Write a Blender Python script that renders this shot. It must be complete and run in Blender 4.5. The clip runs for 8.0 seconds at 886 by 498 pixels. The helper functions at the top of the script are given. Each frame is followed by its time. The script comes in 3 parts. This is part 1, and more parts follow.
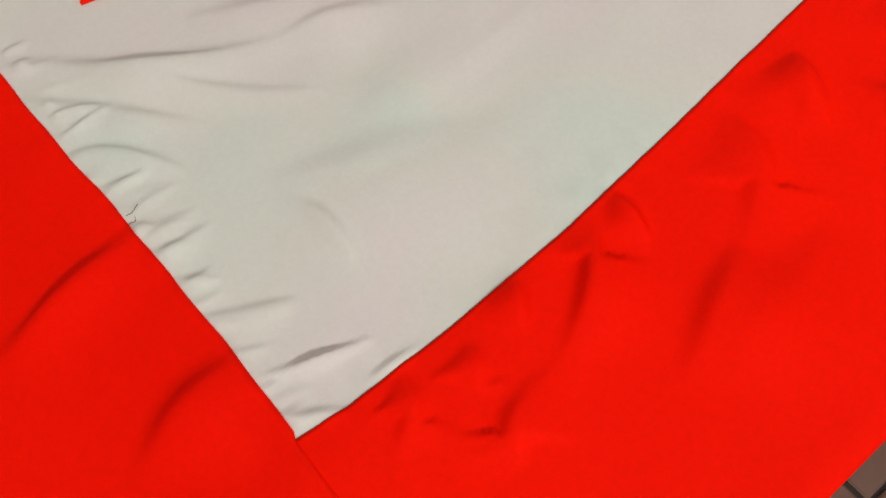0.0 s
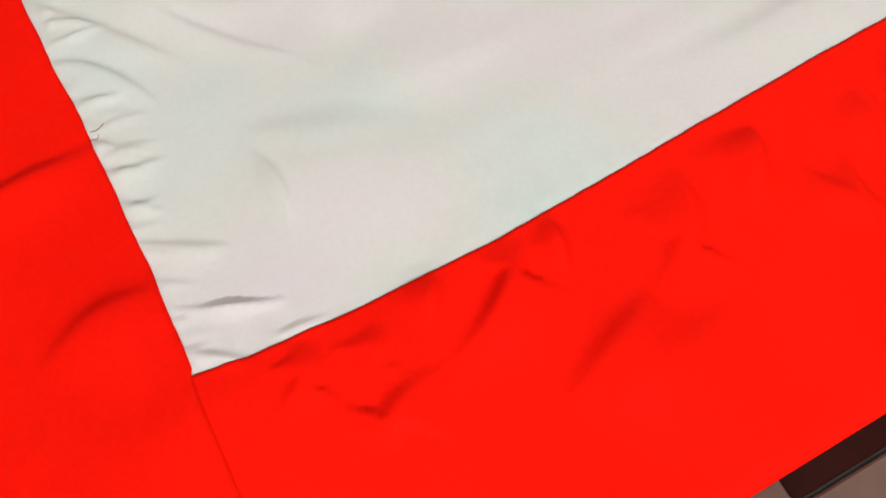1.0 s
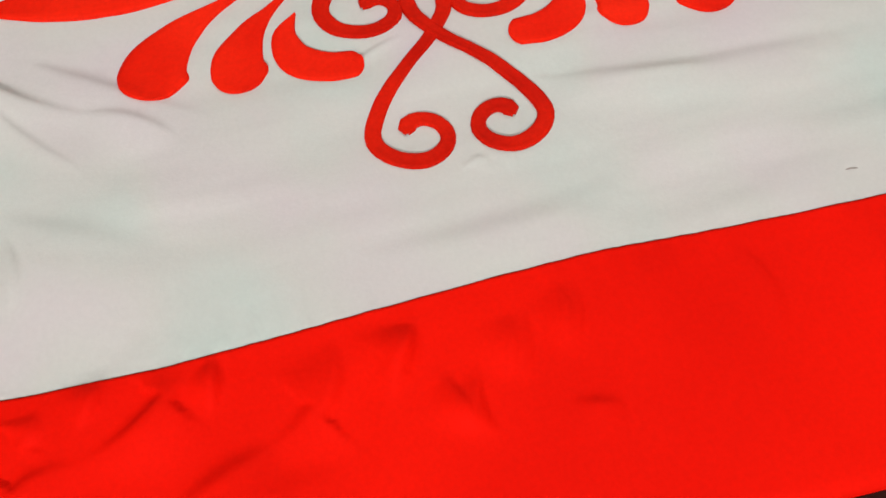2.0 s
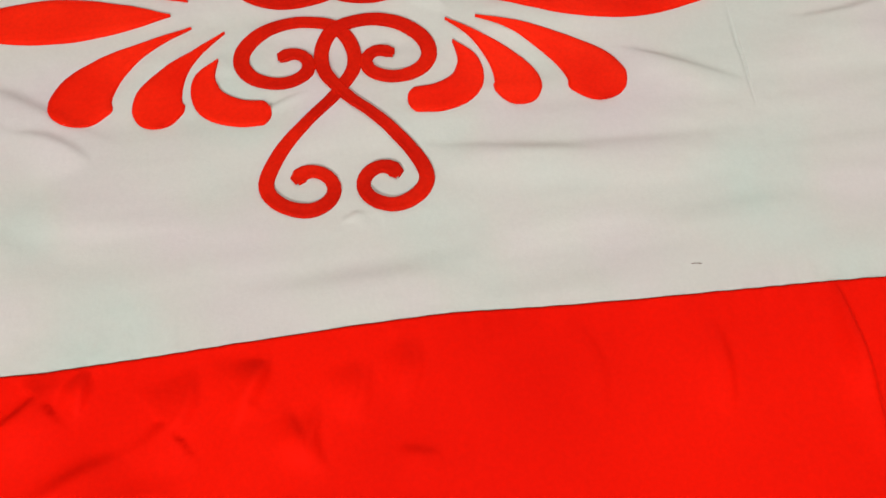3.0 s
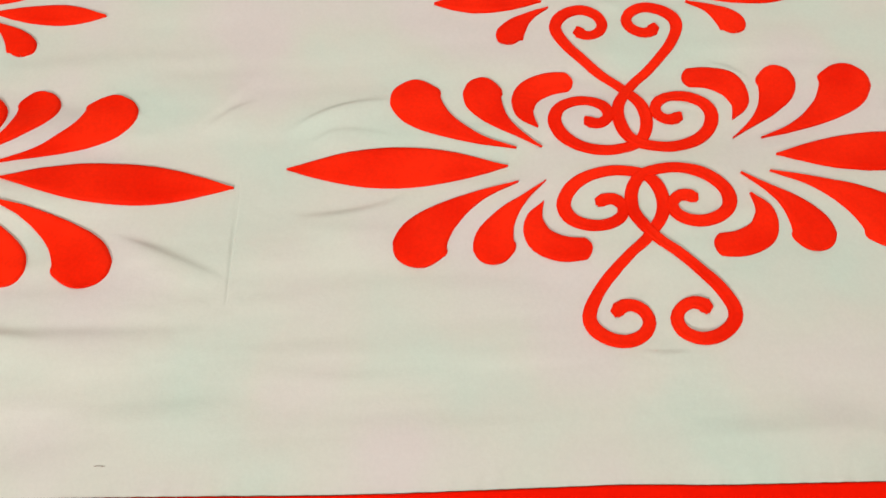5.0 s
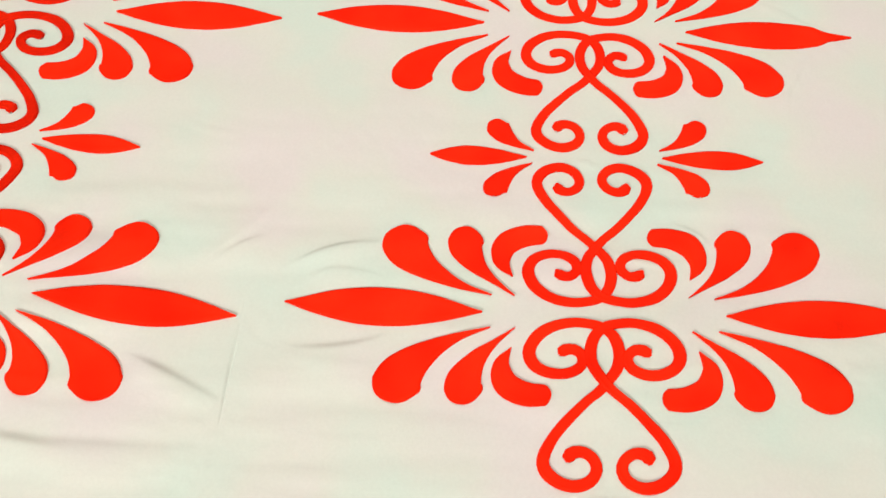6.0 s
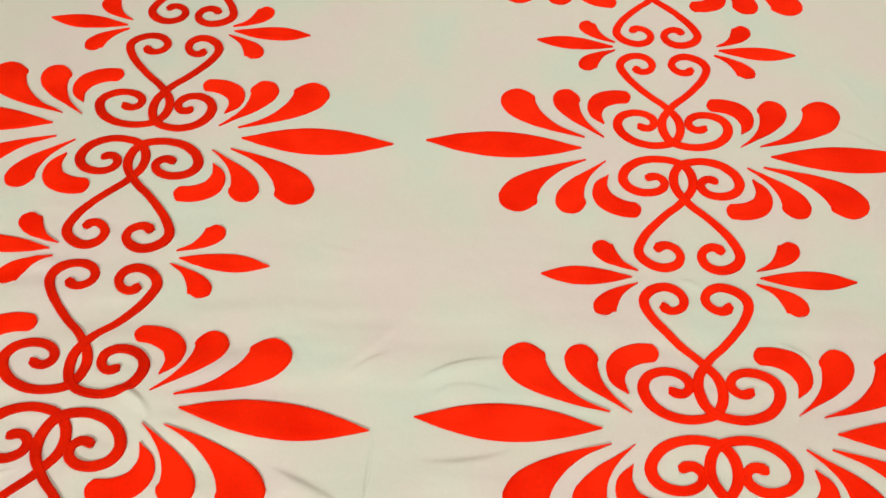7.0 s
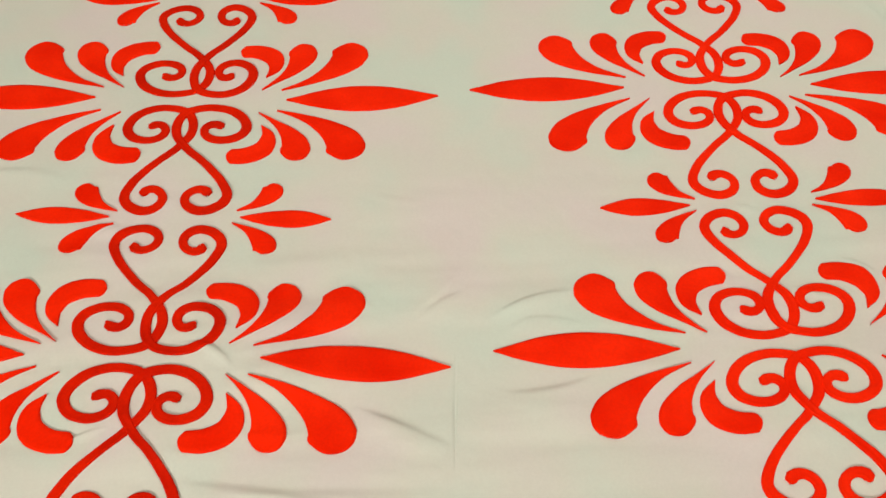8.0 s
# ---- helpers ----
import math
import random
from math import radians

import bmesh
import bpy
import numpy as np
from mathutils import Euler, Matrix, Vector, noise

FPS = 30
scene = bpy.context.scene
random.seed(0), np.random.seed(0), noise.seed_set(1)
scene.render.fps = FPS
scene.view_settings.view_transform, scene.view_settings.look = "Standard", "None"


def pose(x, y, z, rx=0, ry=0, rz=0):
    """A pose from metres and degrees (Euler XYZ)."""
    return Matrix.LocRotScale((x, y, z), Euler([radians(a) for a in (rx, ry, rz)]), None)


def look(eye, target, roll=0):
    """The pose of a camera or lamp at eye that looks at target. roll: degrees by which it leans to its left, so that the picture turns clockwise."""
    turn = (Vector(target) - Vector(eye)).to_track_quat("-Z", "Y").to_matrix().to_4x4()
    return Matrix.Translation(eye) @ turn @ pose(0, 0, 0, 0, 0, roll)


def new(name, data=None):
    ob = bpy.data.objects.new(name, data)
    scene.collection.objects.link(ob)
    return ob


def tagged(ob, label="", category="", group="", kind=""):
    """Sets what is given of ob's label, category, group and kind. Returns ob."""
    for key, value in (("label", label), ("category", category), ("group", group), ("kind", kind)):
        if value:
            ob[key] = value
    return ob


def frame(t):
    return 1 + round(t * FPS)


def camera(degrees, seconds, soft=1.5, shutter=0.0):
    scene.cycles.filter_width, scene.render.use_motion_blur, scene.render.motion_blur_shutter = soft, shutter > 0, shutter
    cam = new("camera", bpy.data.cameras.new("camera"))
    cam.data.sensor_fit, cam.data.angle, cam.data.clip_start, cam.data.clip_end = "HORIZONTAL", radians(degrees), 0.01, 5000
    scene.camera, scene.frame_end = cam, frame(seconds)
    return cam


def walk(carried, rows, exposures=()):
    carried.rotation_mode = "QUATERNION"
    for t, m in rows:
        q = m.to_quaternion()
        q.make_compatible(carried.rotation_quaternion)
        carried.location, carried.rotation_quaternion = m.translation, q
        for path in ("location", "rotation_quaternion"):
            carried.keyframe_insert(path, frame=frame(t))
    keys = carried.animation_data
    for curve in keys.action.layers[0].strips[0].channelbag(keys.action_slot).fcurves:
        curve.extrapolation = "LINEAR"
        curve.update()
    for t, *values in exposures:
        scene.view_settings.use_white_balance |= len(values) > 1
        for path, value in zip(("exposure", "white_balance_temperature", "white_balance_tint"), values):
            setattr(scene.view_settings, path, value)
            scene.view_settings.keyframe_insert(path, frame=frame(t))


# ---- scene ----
cam = camera(58.2, 8.0)
PATH = [
    (0, (0.066, -0.119, 0.441), (0.354, 0.524, -1.43), -17.4),
    (0.5, (0.057, -0.138, 0.426), (0.336, 0.491, -1.452), -13.7),
    (1, (0.094, -0.155, 0.453), (0.385, 0.499, -1.415), -4.2),
    (1.5, (0.189, -0.192, 0.493), (0.482, 0.556, -1.338), 0.1),
    (2, (0.346, -0.193, 0.562), (0.547, 0.563, -1.278), 1.6),
    (3.3, (0.536, -0.19, 0.647), (0.652, 0.557, -1.204), 2.8),
    (3.5, (0.593, -0.184, 0.648), (0.7, 0.572, -1.2), 1.7),
    (4, (0.73, -0.132, 0.68), (0.833, 0.577, -1.187), 2.1),
    (4.5, (0.917, -0.131, 0.669), (0.985, 0.733, -1.133), -1.2),
    (4.7, (0.969, -0.129, 0.686), (1.047, 0.749, -1.109), 1.0),
    (5.8, (1.082, -0.073, 0.835), (1.083, 0.868, -0.93), 3.2),
    (6, (1.068, -0.072, 0.859), (1.065, 0.923, -0.876), 3.0),
    (6.5, (1.012, -0.071, 0.904), (0.98, 1.037, -0.761), 1.9),
    (7, (0.936, -0.074, 0.934), (0.878, 1.094, -0.689), 1.0),
    (7.5, (0.888, -0.1, 0.916), (0.837, 1.071, -0.704), -1.0),
    (8, (0.835, -0.144, 0.899), (0.807, 1.017, -0.729), -1.7),
]
EXPOSURES = [(0.0, -0.19, 6900, 8), (0.5, 0.06, 6700, 10), (1.0, 0.12, 6500, 9), (1.5, 0.02, 6500, 9), (2.0, -0.06, 6500, 9), (3.5, -0.06, 6800, 7),
             (4.5, -0.06, 7000, 4), (5.8, 0.40, 6900, 2), (6.1, 0.38, 6900, 2), (6.5, 0.14, 7300, 2), (7.0, 0.13, 7400, 2), (8.0, 0.0, 7500, 2)]
walk(cam, [(t, look(eye, target, roll)) for t, eye, target, roll in PATH], EXPOSURES)

# ---- light ----
TURN = radians(0.5)                       # the room stands a little askew to the sheet
ROOM = Matrix.Translation((0.204, -0.2175, 0)) @ Matrix.Rotation(TURN, 4, "Z")

world = bpy.data.worlds.new("world")
scene.world = world
world.use_nodes = True
world.node_tree.nodes["Background"].inputs[0].default_value = (0.75, 0.85, 1.0, 1)
world.node_tree.nodes["Background"].inputs[1].default_value = 0.05


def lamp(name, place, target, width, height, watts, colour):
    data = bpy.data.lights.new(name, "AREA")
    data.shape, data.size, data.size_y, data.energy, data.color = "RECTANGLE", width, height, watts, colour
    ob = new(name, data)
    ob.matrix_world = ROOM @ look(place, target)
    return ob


# no fixture is known: overhead fill and low front key added to light the sheet
lamp("added_fill_overhead", (1.3, 1.7, 2.78), (1.3, 1.75, 0), 0.55, 0.55, 35, (0.97, 0.98, 1.0))
lamp("added_key_front", (-0.4, -2.52, 2.40), (0.8, 1.2, 0), 1.2, 0.12, 147, (0.97, 0.98, 1.0))


# ---- materials ----
def material(name):
    m = bpy.data.materials.new(name)
    m.use_nodes = True
    nodes = m.node_tree.nodes
    return m, nodes, m.node_tree.links, nodes["Principled BSDF"]


def ramp(nodes, links, source, stops):
    r = nodes.new("ShaderNodeValToRGB")
    r.color_ramp.elements[0].position, r.color_ramp.elements[0].color = stops[0][0], (*stops[0][1], 1)
    r.color_ramp.elements[1].position, r.color_ramp.elements[1].color = stops[-1][0], (*stops[-1][1], 1)
    for at, c in stops[1:-1]:
        e = r.color_ramp.elements.new(at)
        e.color = (*c, 1)
    links.new(source, r.inputs[0])
    return r.outputs[0]


def noise_tex(nodes, links, scale, detail=4.0, rough=0.55):
    c = nodes.new("ShaderNodeTexCoord")
    n = nodes.new("ShaderNodeTexNoise")
    n.inputs["Scale"].default_value, n.inputs["Detail"].default_value, n.inputs["Roughness"].default_value = scale, detail, rough
    links.new(c.outputs["Object"], n.inputs["Vector"])
    return n.outputs["Fac"]


def mixed(nodes, links, a, b, how, fac=1.0):
    m = nodes.new("ShaderNodeMix")
    m.data_type, m.blend_type = "RGBA", how
    m.inputs[0].default_value = fac
    links.new(a, m.inputs[6])
    links.new(b, m.inputs[7])
    return m.outputs[2]


def bump(nodes, links, bsdf, height, strength, distance):
    b = nodes.new("ShaderNodeBump")
    b.inputs["Strength"].default_value, b.inputs["Distance"].default_value = strength, distance
    links.new(height, b.inputs["Height"])
    links.new(b.outputs[0], bsdf.inputs["Normal"])


def cloth(name, stops, patch, grain, rough, sheen):
    """Woven cotton: soft patches of tone, a fine slubby grain and a weave in relief."""
    m, nodes, links, bsdf = material(name)
    tone = ramp(nodes, links, noise_tex(nodes, links, patch, 2.0, 0.4), stops)
    slub = ramp(nodes, links, noise_tex(nodes, links, 260, 3.0, 0.6), [(0.3, (1 - grain,) * 3), (0.7, (1.0,) * 3)])
    links.new(mixed(nodes, links, tone, slub, "MULTIPLY"), bsdf.inputs["Base Color"])
    bsdf.inputs["Roughness"].default_value = rough
    bsdf.inputs["Specular IOR Level"].default_value = 0.06
    bsdf.inputs["Sheen Weight"].default_value = sheen
    bsdf.inputs["Sheen Roughness"].default_value = 0.4
    bump(nodes, links, bsdf, noise_tex(nodes, links, 420, 3.0, 0.7), 0.25, 0.0006)
    return m


WHITE = cloth("white_cotton", [(0.32, (0.62, 0.56, 0.56)), (0.5, (0.595, 0.585, 0.545)), (0.68, (0.545, 0.605, 0.555))], 6.5, 0.04, 0.8, 0.05)
RED = cloth("red_cotton", [(0.3, (0.78, 0.0040, 0.0002)), (0.7, (0.88, 0.0055, 0.0003))], 4.0, 0.06, 0.75, 0.0)
DEEP_APPLIQUE = cloth("deep_red_applique", [(0.3, (0.56, 0.0065, 0.001)), (0.7, (0.75, 0.0125, 0.002))], 16.0, 0.16, 0.7, 0.0)
APPLIQUE = cloth("red_applique", [(0.3, (0.80, 0.010, 0.0015)), (0.7, (0.95, 0.020, 0.004))], 14.0, 0.10, 0.7, 0.0)


def line_and_thread_material():
    m, nodes, links, bsdf = material("dark_line_thread")
    links.new(ramp(nodes, links, noise_tex(nodes, links, 300), [(0.3, (0.07, 0.018, 0.006)), (0.7, (0.15, 0.04, 0.012))]), bsdf.inputs["Base Color"])
    bsdf.inputs["Roughness"].default_value = 0.9
    return m


LINE_AND_THREAD = line_and_thread_material()


def tile_material(name, dark, light, rough):
    m, nodes, links, bsdf = material(name)
    veins = ramp(nodes, links, noise_tex(nodes, links, 9, 6.0, 0.6), [(0.35, dark), (0.65, light)])
    info = nodes.new("ShaderNodeObjectInfo")
    shade = ramp(nodes, links, info.outputs["Random"], [(0.0, (0.9,) * 3), (1.0, (1.0,) * 3)])
    links.new(mixed(nodes, links, veins, shade, "MULTIPLY"), bsdf.inputs["Base Color"])
    links.new(ramp(nodes, links, noise_tex(nodes, links, 40), [(0.3, (rough,) * 3), (0.8, (rough + 0.1,) * 3)]), bsdf.inputs["Roughness"])
    return m


TILE = tile_material("polished_tile", (0.112, 0.062, 0.047), (0.165, 0.098, 0.077), 0.12)

# dark maroon colour stands in for a reflection in the polished floor
DARK_REFLECTION = tile_material("dark_reflection_tile", (0.016, 0.0022, 0.0014), (0.036, 0.006, 0.004), 0.30)
DARK_REFLECTION.node_tree.nodes["Principled BSDF"].inputs["Specular IOR Level"].default_value = 0.15


def plain_material(name, dark, light, scale, rough):
    m, nodes, links, bsdf = material(name)
    links.new(ramp(nodes, links, noise_tex(nodes, links, scale, 6.0), [(0.3, dark), (0.7, light)]), bsdf.inputs["Base Color"])
    bsdf.inputs["Roughness"].default_value = rough
    bump(nodes, links, bsdf, noise_tex(nodes, links, scale * 12), 0.15, 0.002)
    return m


PAINT = plain_material("cream_wall_paint", (0.52, 0.49, 0.44), (0.57, 0.54, 0.48), 3, 0.85)
CEILING = plain_material("white_ceiling_paint", (0.78, 0.78, 0.76), (0.82, 0.82, 0.80), 3, 0.9)
GROUT = plain_material("dark_grout", (0.018, 0.014, 0.012), (0.03, 0.024, 0.02), 60, 0.95)


# ---- mesh helpers ----
def mesh_object(name, verts, faces, mat, parent=None, smooth=True):
    me = bpy.data.meshes.new(name)
    me.from_pydata([tuple(map(float, v)) for v in verts], [], faces)
    me.materials.append(mat)
    if smooth:
        me.polygons.foreach_set("use_smooth", [True] * len(me.polygons))
    me.update()
    ob = new(name, me)
    ob.parent = parent
    return ob


def part(name, bm, mat, parent, label=""):
    me = bpy.data.meshes.new(name)
    bmesh.ops.recalc_face_normals(bm, faces=bm.faces)
    bm.to_mesh(me)
    bm.free()
    me.materials.append(mat)
    ob = new(name, me)
    ob.parent = parent
    return tagged(ob, label)


def box_bm(x0, x1, y0, y1, z0, z1, bevel=0.0):
    bm = bmesh.new()
    bmesh.ops.create_cube(bm, size=1, matrix=Matrix.Translation(((x0 + x1) / 2, (y0 + y1) / 2, (z0 + z1) / 2)) @ Matrix.Diagonal((x1 - x0, y1 - y0, z1 - z0, 1)))
    if bevel:
        bmesh.ops.bevel(bm, geom=bm.edges, offset=bevel, segments=1, affect="EDGES")
    return bm


# ---- room ----
X0, X1, Y0, Y1, HIGH = -1.9, 3.1, -2.6, 3.4, 2.8


def wall(name, x0, x1, y0, y1, z0, z1, mat, label, category):
    ob = part(name, box_bm(x0, x1, y0, y1, z0, z1), mat, None, label)
    ob.matrix_world = ROOM
    return tagged(ob, category=category, kind="structure")


wall("wall_south", X0 - 0.15, X1 + 0.15, Y0 - 0.15, Y0, -0.05, HIGH, PAINT, "plain cream painted plaster wall", "wall")
wall("wall_north", X0 - 0.15, X1 + 0.15, Y1, Y1 + 0.15, -0.05, HIGH, PAINT, "plain cream painted plaster wall", "wall")
wall("wall_west", X0 - 0.15, X0, Y0, Y1, -0.05, HIGH, PAINT, "plain cream painted plaster wall", "wall")
wall("wall_east", X1, X1 + 0.15, Y0, Y1, -0.05, HIGH, PAINT, "plain cream painted plaster wall", "wall")
wall("ceiling", X0 - 0.15, X1 + 0.15, Y0 - 0.15, Y1 + 0.15, HIGH, HIGH + 0.12, CEILING, "plain white painted ceiling", "ceiling")
floor = wall("floor", X0, X1, Y0, Y1, -0.05, -0.0025, GROUT, "polished grey-brown tiles with thin dark joints", "floor")

# ---- the sheet's outline ----
WIDE, LONG, HEM = 1.77, 2.18, 0.2      # white middle, and the red border round it
SEAM_X = (0.0, 0.030, 0.110, 0.195, 0.230, 0.292, 0.345, 0.440, 0.527, 0.610, 0.690, 0.825, 0.920, 0.998, 1.119, 1.200, 1.291, 1.77)
SEAM_Y = (-0.001, -0.006, -0.0105, -0.0108, -0.0090, -0.0060, -0.0025, 0.0030, 0.0056, 0.0024, 0.0003, -0.0008, -0.0018, -0.0015, 0.0005, 0.0020, -0.0006, 0.0)
EDGE_X = (-0.25, 0.0, 0.20, 0.37, 0.41, 0.44, 0.48, 0.65, 1.0, 2.02)
EDGE_Y = (-0.200, -0.202, -0.203, -0.200, -0.198, -0.199, -0.200, -0.205, -0.204, -0.200)


def smooth_line(xs, ys, reach):
    fine = np.linspace(xs[0], xs[-1], 600)
    raw = np.interp(fine, xs, ys)
    k = np.exp(-np.linspace(-2, 2, 2 * max(1, int(reach / (fine[1] - fine[0]))) + 1) ** 2)
    pad = len(k) // 2
    soft = np.convolve(np.pad(raw, pad, mode="edge"), k / k.sum(), mode="valid")
    return lambda x: np.interp(x, fine, soft)


front_seam = smooth_line(SEAM_X, SEAM_Y, 0.02)
front_edge = smooth_line(EDGE_X, EDGE_Y, 0.05)


def left_seam(y):
    return 0.0018 + 0.0006 * np.sin(y * 43.0) + 0.0005 * np.sin(y * 97.0 + 1.0) * np.exp(-((y - 0.2) / 0.3) ** 2) - 0.012 * np.clip((y - 0.10) / 0.24, 0, 1)


# ---- relief of the cloth ----
rng = np.random.default_rng(5)


def value_noise(x, y, size, seed):
    grid = np.random.default_rng(seed).uniform(-1, 1, (64, 64))
    u, v = (x + 7.3) / size, (y + 5.1) / size
    i, j = np.floor(u).astype(int), np.floor(v).astype(int)
    a, b = u - i, v - j
    a, b = a * a * a * (a * (6 * a - 15) + 10), b * b * b * (b * (6 * b - 15) + 10)
    g = lambda p, q: grid[p % 64, q % 64]  # noqa: E731
    return (g(i, j) * (1 - a) + g(i + 1, j) * a) * (1 - b) + (g(i, j + 1) * (1 - a) + g(i + 1, j + 1) * a) * b


# folds: start, middle, end, height in mm, half width in mm
GATHERS = [
    (0.009, 0.041, 0.033, 0.029, 0.067, 0.017, 4.4, 2.6),
    (0.054, -0.001, 0.070, -0.003, 0.084, -0.004, 3.0, 2.4),
    (0.002, 0.124, 0.013, 0.113, 0.023, 0.106, 1.9, 2.8),
    (0.006, 0.089, 0.025, 0.076, 0.049, 0.064, 2.4, 5.2),
    (0.003, 0.141, 0.016, 0.138, 0.032, 0.139, 2.6, 4.6),
    (-0.001, 0.241, 0.025, 0.216, 0.047, 0.178, 3.1, 5.8),
    (-0.005, 0.298, 0.030, 0.252, 0.075, 0.197, 4.1, 8.0),
    (0.002, 0.338, 0.062, 0.266, 0.151, 0.213, 5.5, 11.5),
    (0.151, 0.213, 0.188, 0.199, 0.219, 0.178, 3.6, 11.5),
    (0.077, 0.239, 0.100, 0.206, 0.138, 0.171, 2.9, 6.9),
    (0.004, 0.011, 0.013, 0.006, 0.029, -0.004, 1.6, 3.4),
]
SOFT_FOLDS = [
    (0.078, 0.131, 0.141, 0.096, 0.214, 0.069, 2.7, 28.8),
    (0.089, 0.111, 0.094, 0.085, 0.090, 0.059, 1.8, 4.8),
    (0.109, 0.275, 0.159, 0.240, 0.241, 0.195, 3.0, 14.4),
    (0.086, 0.095, 0.153, 0.070, 0.216, 0.075, 2.7, 24.0),
    (0.520, 0.164, 0.602, 0.149, 0.681, 0.141, 3.5, 14.4),
    (0.719, 0.255, 0.768, 0.231, 0.829, 0.206, 4.9, 10.8),
    (0.540, 0.151, 0.696, 0.144, 0.819, 0.152, 2.6, 18.0),
    (0.838, 0.171, 0.974, 0.190, 1.118, 0.196, 2.4, 28.8),
    (0.846, 0.111, 0.955, 0.091, 1.070, 0.084, 1.6, 28.8),
    (0.906, 0.363, 0.940, 0.377, 0.995, 0.372, 2.7, 8.4),
]
SMALL_FOLDS = [
    (0.880, 0.380, 0.939, 0.408, 1.004, 0.420, 3.2, 8.0),
    (0.877, 0.282, 0.942, 0.274, 1.012, 0.299, 3.6, 12.0),
    (0.786, 0.378, 0.819, 0.404, 0.854, 0.425, 2.0, 8.0),
    (0.782, 0.386, 0.824, 0.434, 0.863, 0.477, 1.8, 9.0),
    (0.839, 0.323, 0.853, 0.321, 0.871, 0.309, 0.7, 5.0),
    (0.861, 0.327, 0.865, 0.307, 0.874, 0.287, 0.6, 5.0),
    (0.847, 0.297, 0.857, 0.282, 0.882, 0.275, 0.6, 5.0),
    (0.836, 0.333, 0.835, 0.261, 0.834, 0.183, -1.9, 1.3),
    (0.721, 0.590, 0.754, 0.580, 0.790, 0.575, 1.4, 4.0),
    (1.233, 0.128, 1.253, 0.123, 1.275, 0.125, 1.6, 3.0),
    (1.355, 0.470, 1.378, 0.460, 1.400, 0.443, 2.6, 4.0),
    (0.495, 0.348, 0.530, 0.336, 0.557, 0.311, 2.6, 5.0),
]
FAR_FOLDS = [
    (1.236, 0.563, 1.251, 0.560, 1.266, 0.553, 1.5, 2.5),
    (1.501, 0.888, 1.581, 0.839, 1.666, 0.751, 1.0, 7.0),
    (1.543, 1.025, 1.575, 0.961, 1.596, 0.889, 1.0, 5.0),
    (1.582, 0.768, 1.542, 0.708, 1.533, 0.658, 1.6, 5.0),
    (0.440, 0.097, 0.452, 0.106, 0.459, 0.094, 1.5, 3.0),
    (0.473, 0.108, 0.480, 0.100, 0.477, 0.090, 1.3, 3.0),
    (0.368, 0.213, 0.388, 0.225, 0.414, 0.235, 1.8, 3.0),
    (0.237, 0.547, 0.360, 0.533, 0.463, 0.519, 1.6, 9.0),
    (0.079, 0.626, 0.192, 0.643, 0.265, 0.619, 1.6, 8.0),
    (1.279, 0.423, 1.299, 0.416, 1.334, 0.409, 1.4, 3.0),
]
RED_FOLDS = [
    (0.227, -0.013, 0.226, -0.029, 0.222, -0.046, 4.6, 5.8),
    (0.307, -0.017, 0.300, -0.056, 0.259, -0.083, 6.5, 13.0),
    (0.259, -0.083, 0.224, -0.100, 0.176, -0.118, 4.3, 17.4),
    (0.207, -0.014, 0.176, -0.048, 0.133, -0.065, 6.1, 11.6),
    (0.133, -0.065, 0.098, -0.072, 0.084, -0.092, 4.9, 11.6),
    (0.149, -0.012, 0.142, -0.025, 0.133, -0.039, 3.2, 7.2),
    (0.103, -0.021, 0.100, -0.035, 0.090, -0.046, 3.8, 10.2),
    (0.062, -0.009, 0.061, -0.029, 0.037, -0.044, 4.3, 10.2),
    (0.368, -0.017, 0.358, -0.040, 0.339, -0.071, 4.9, 13.0),
    (0.310, -0.113, 0.245, -0.127, 0.192, -0.133, 4.3, 29.0),
    (-0.001, 0.165, -0.053, 0.158, -0.112, 0.152, 7.2, 11.6),
    (0.009, 0.051, -0.031, 0.054, -0.074, 0.041, 5.8, 15.9),
]
RED_EDGE_FOLDS = [
    (0.370, -0.018, 0.357, -0.039, 0.333, -0.059, 2.5, 8.4),
    (0.493, -0.010, 0.488, -0.041, 0.475, -0.068, 2.7, 8.4),
    (0.452, -0.025, 0.446, -0.052, 0.442, -0.079, 2.7, 8.4),
    (0.408, -0.067, 0.403, -0.089, 0.412, -0.106, 3.4, 6.3),
    (0.479, -0.007, 0.481, -0.035, 0.469, -0.065, 2.7, 8.4),
    (0.440, -0.026, 0.436, -0.048, 0.427, -0.074, 2.7, 8.4),
    (0.385, -0.063, 0.392, -0.083, 0.401, -0.101, 3.8, 7.4),
    (0.620, -0.013, 0.637, -0.048, 0.632, -0.092, 2.5, 9.4),
    (0.737, -0.019, 0.740, -0.060, 0.735, -0.104, 4.1, 9.8),
    (0.852, -0.005, 0.855, -0.072, 0.853, -0.160, 10.2, 7.0),
    (1.217, -0.021, 1.217, -0.042, 1.220, -0.064, 6.0, 8.4),
    (0.466, -0.100, 0.484, -0.106, 0.504, -0.109, 3.1, 8.4),
]


# many short tucks where the side seam draws the white cloth in
TUCKS = []
for _ in range(34):
    y0, far, slope = rng.uniform(0.010, 0.40), rng.uniform(0.010, 0.04), rng.uniform(-0.75, -0.05)
    TUCKS.append((0.001, y0, far * 0.5, y0 + far * slope * 0.5 + rng.uniform(-0.002, 0.002), far, y0 + far * slope, rng.uniform(0.5, 1.7), rng.uniform(1.8, 3.6)))


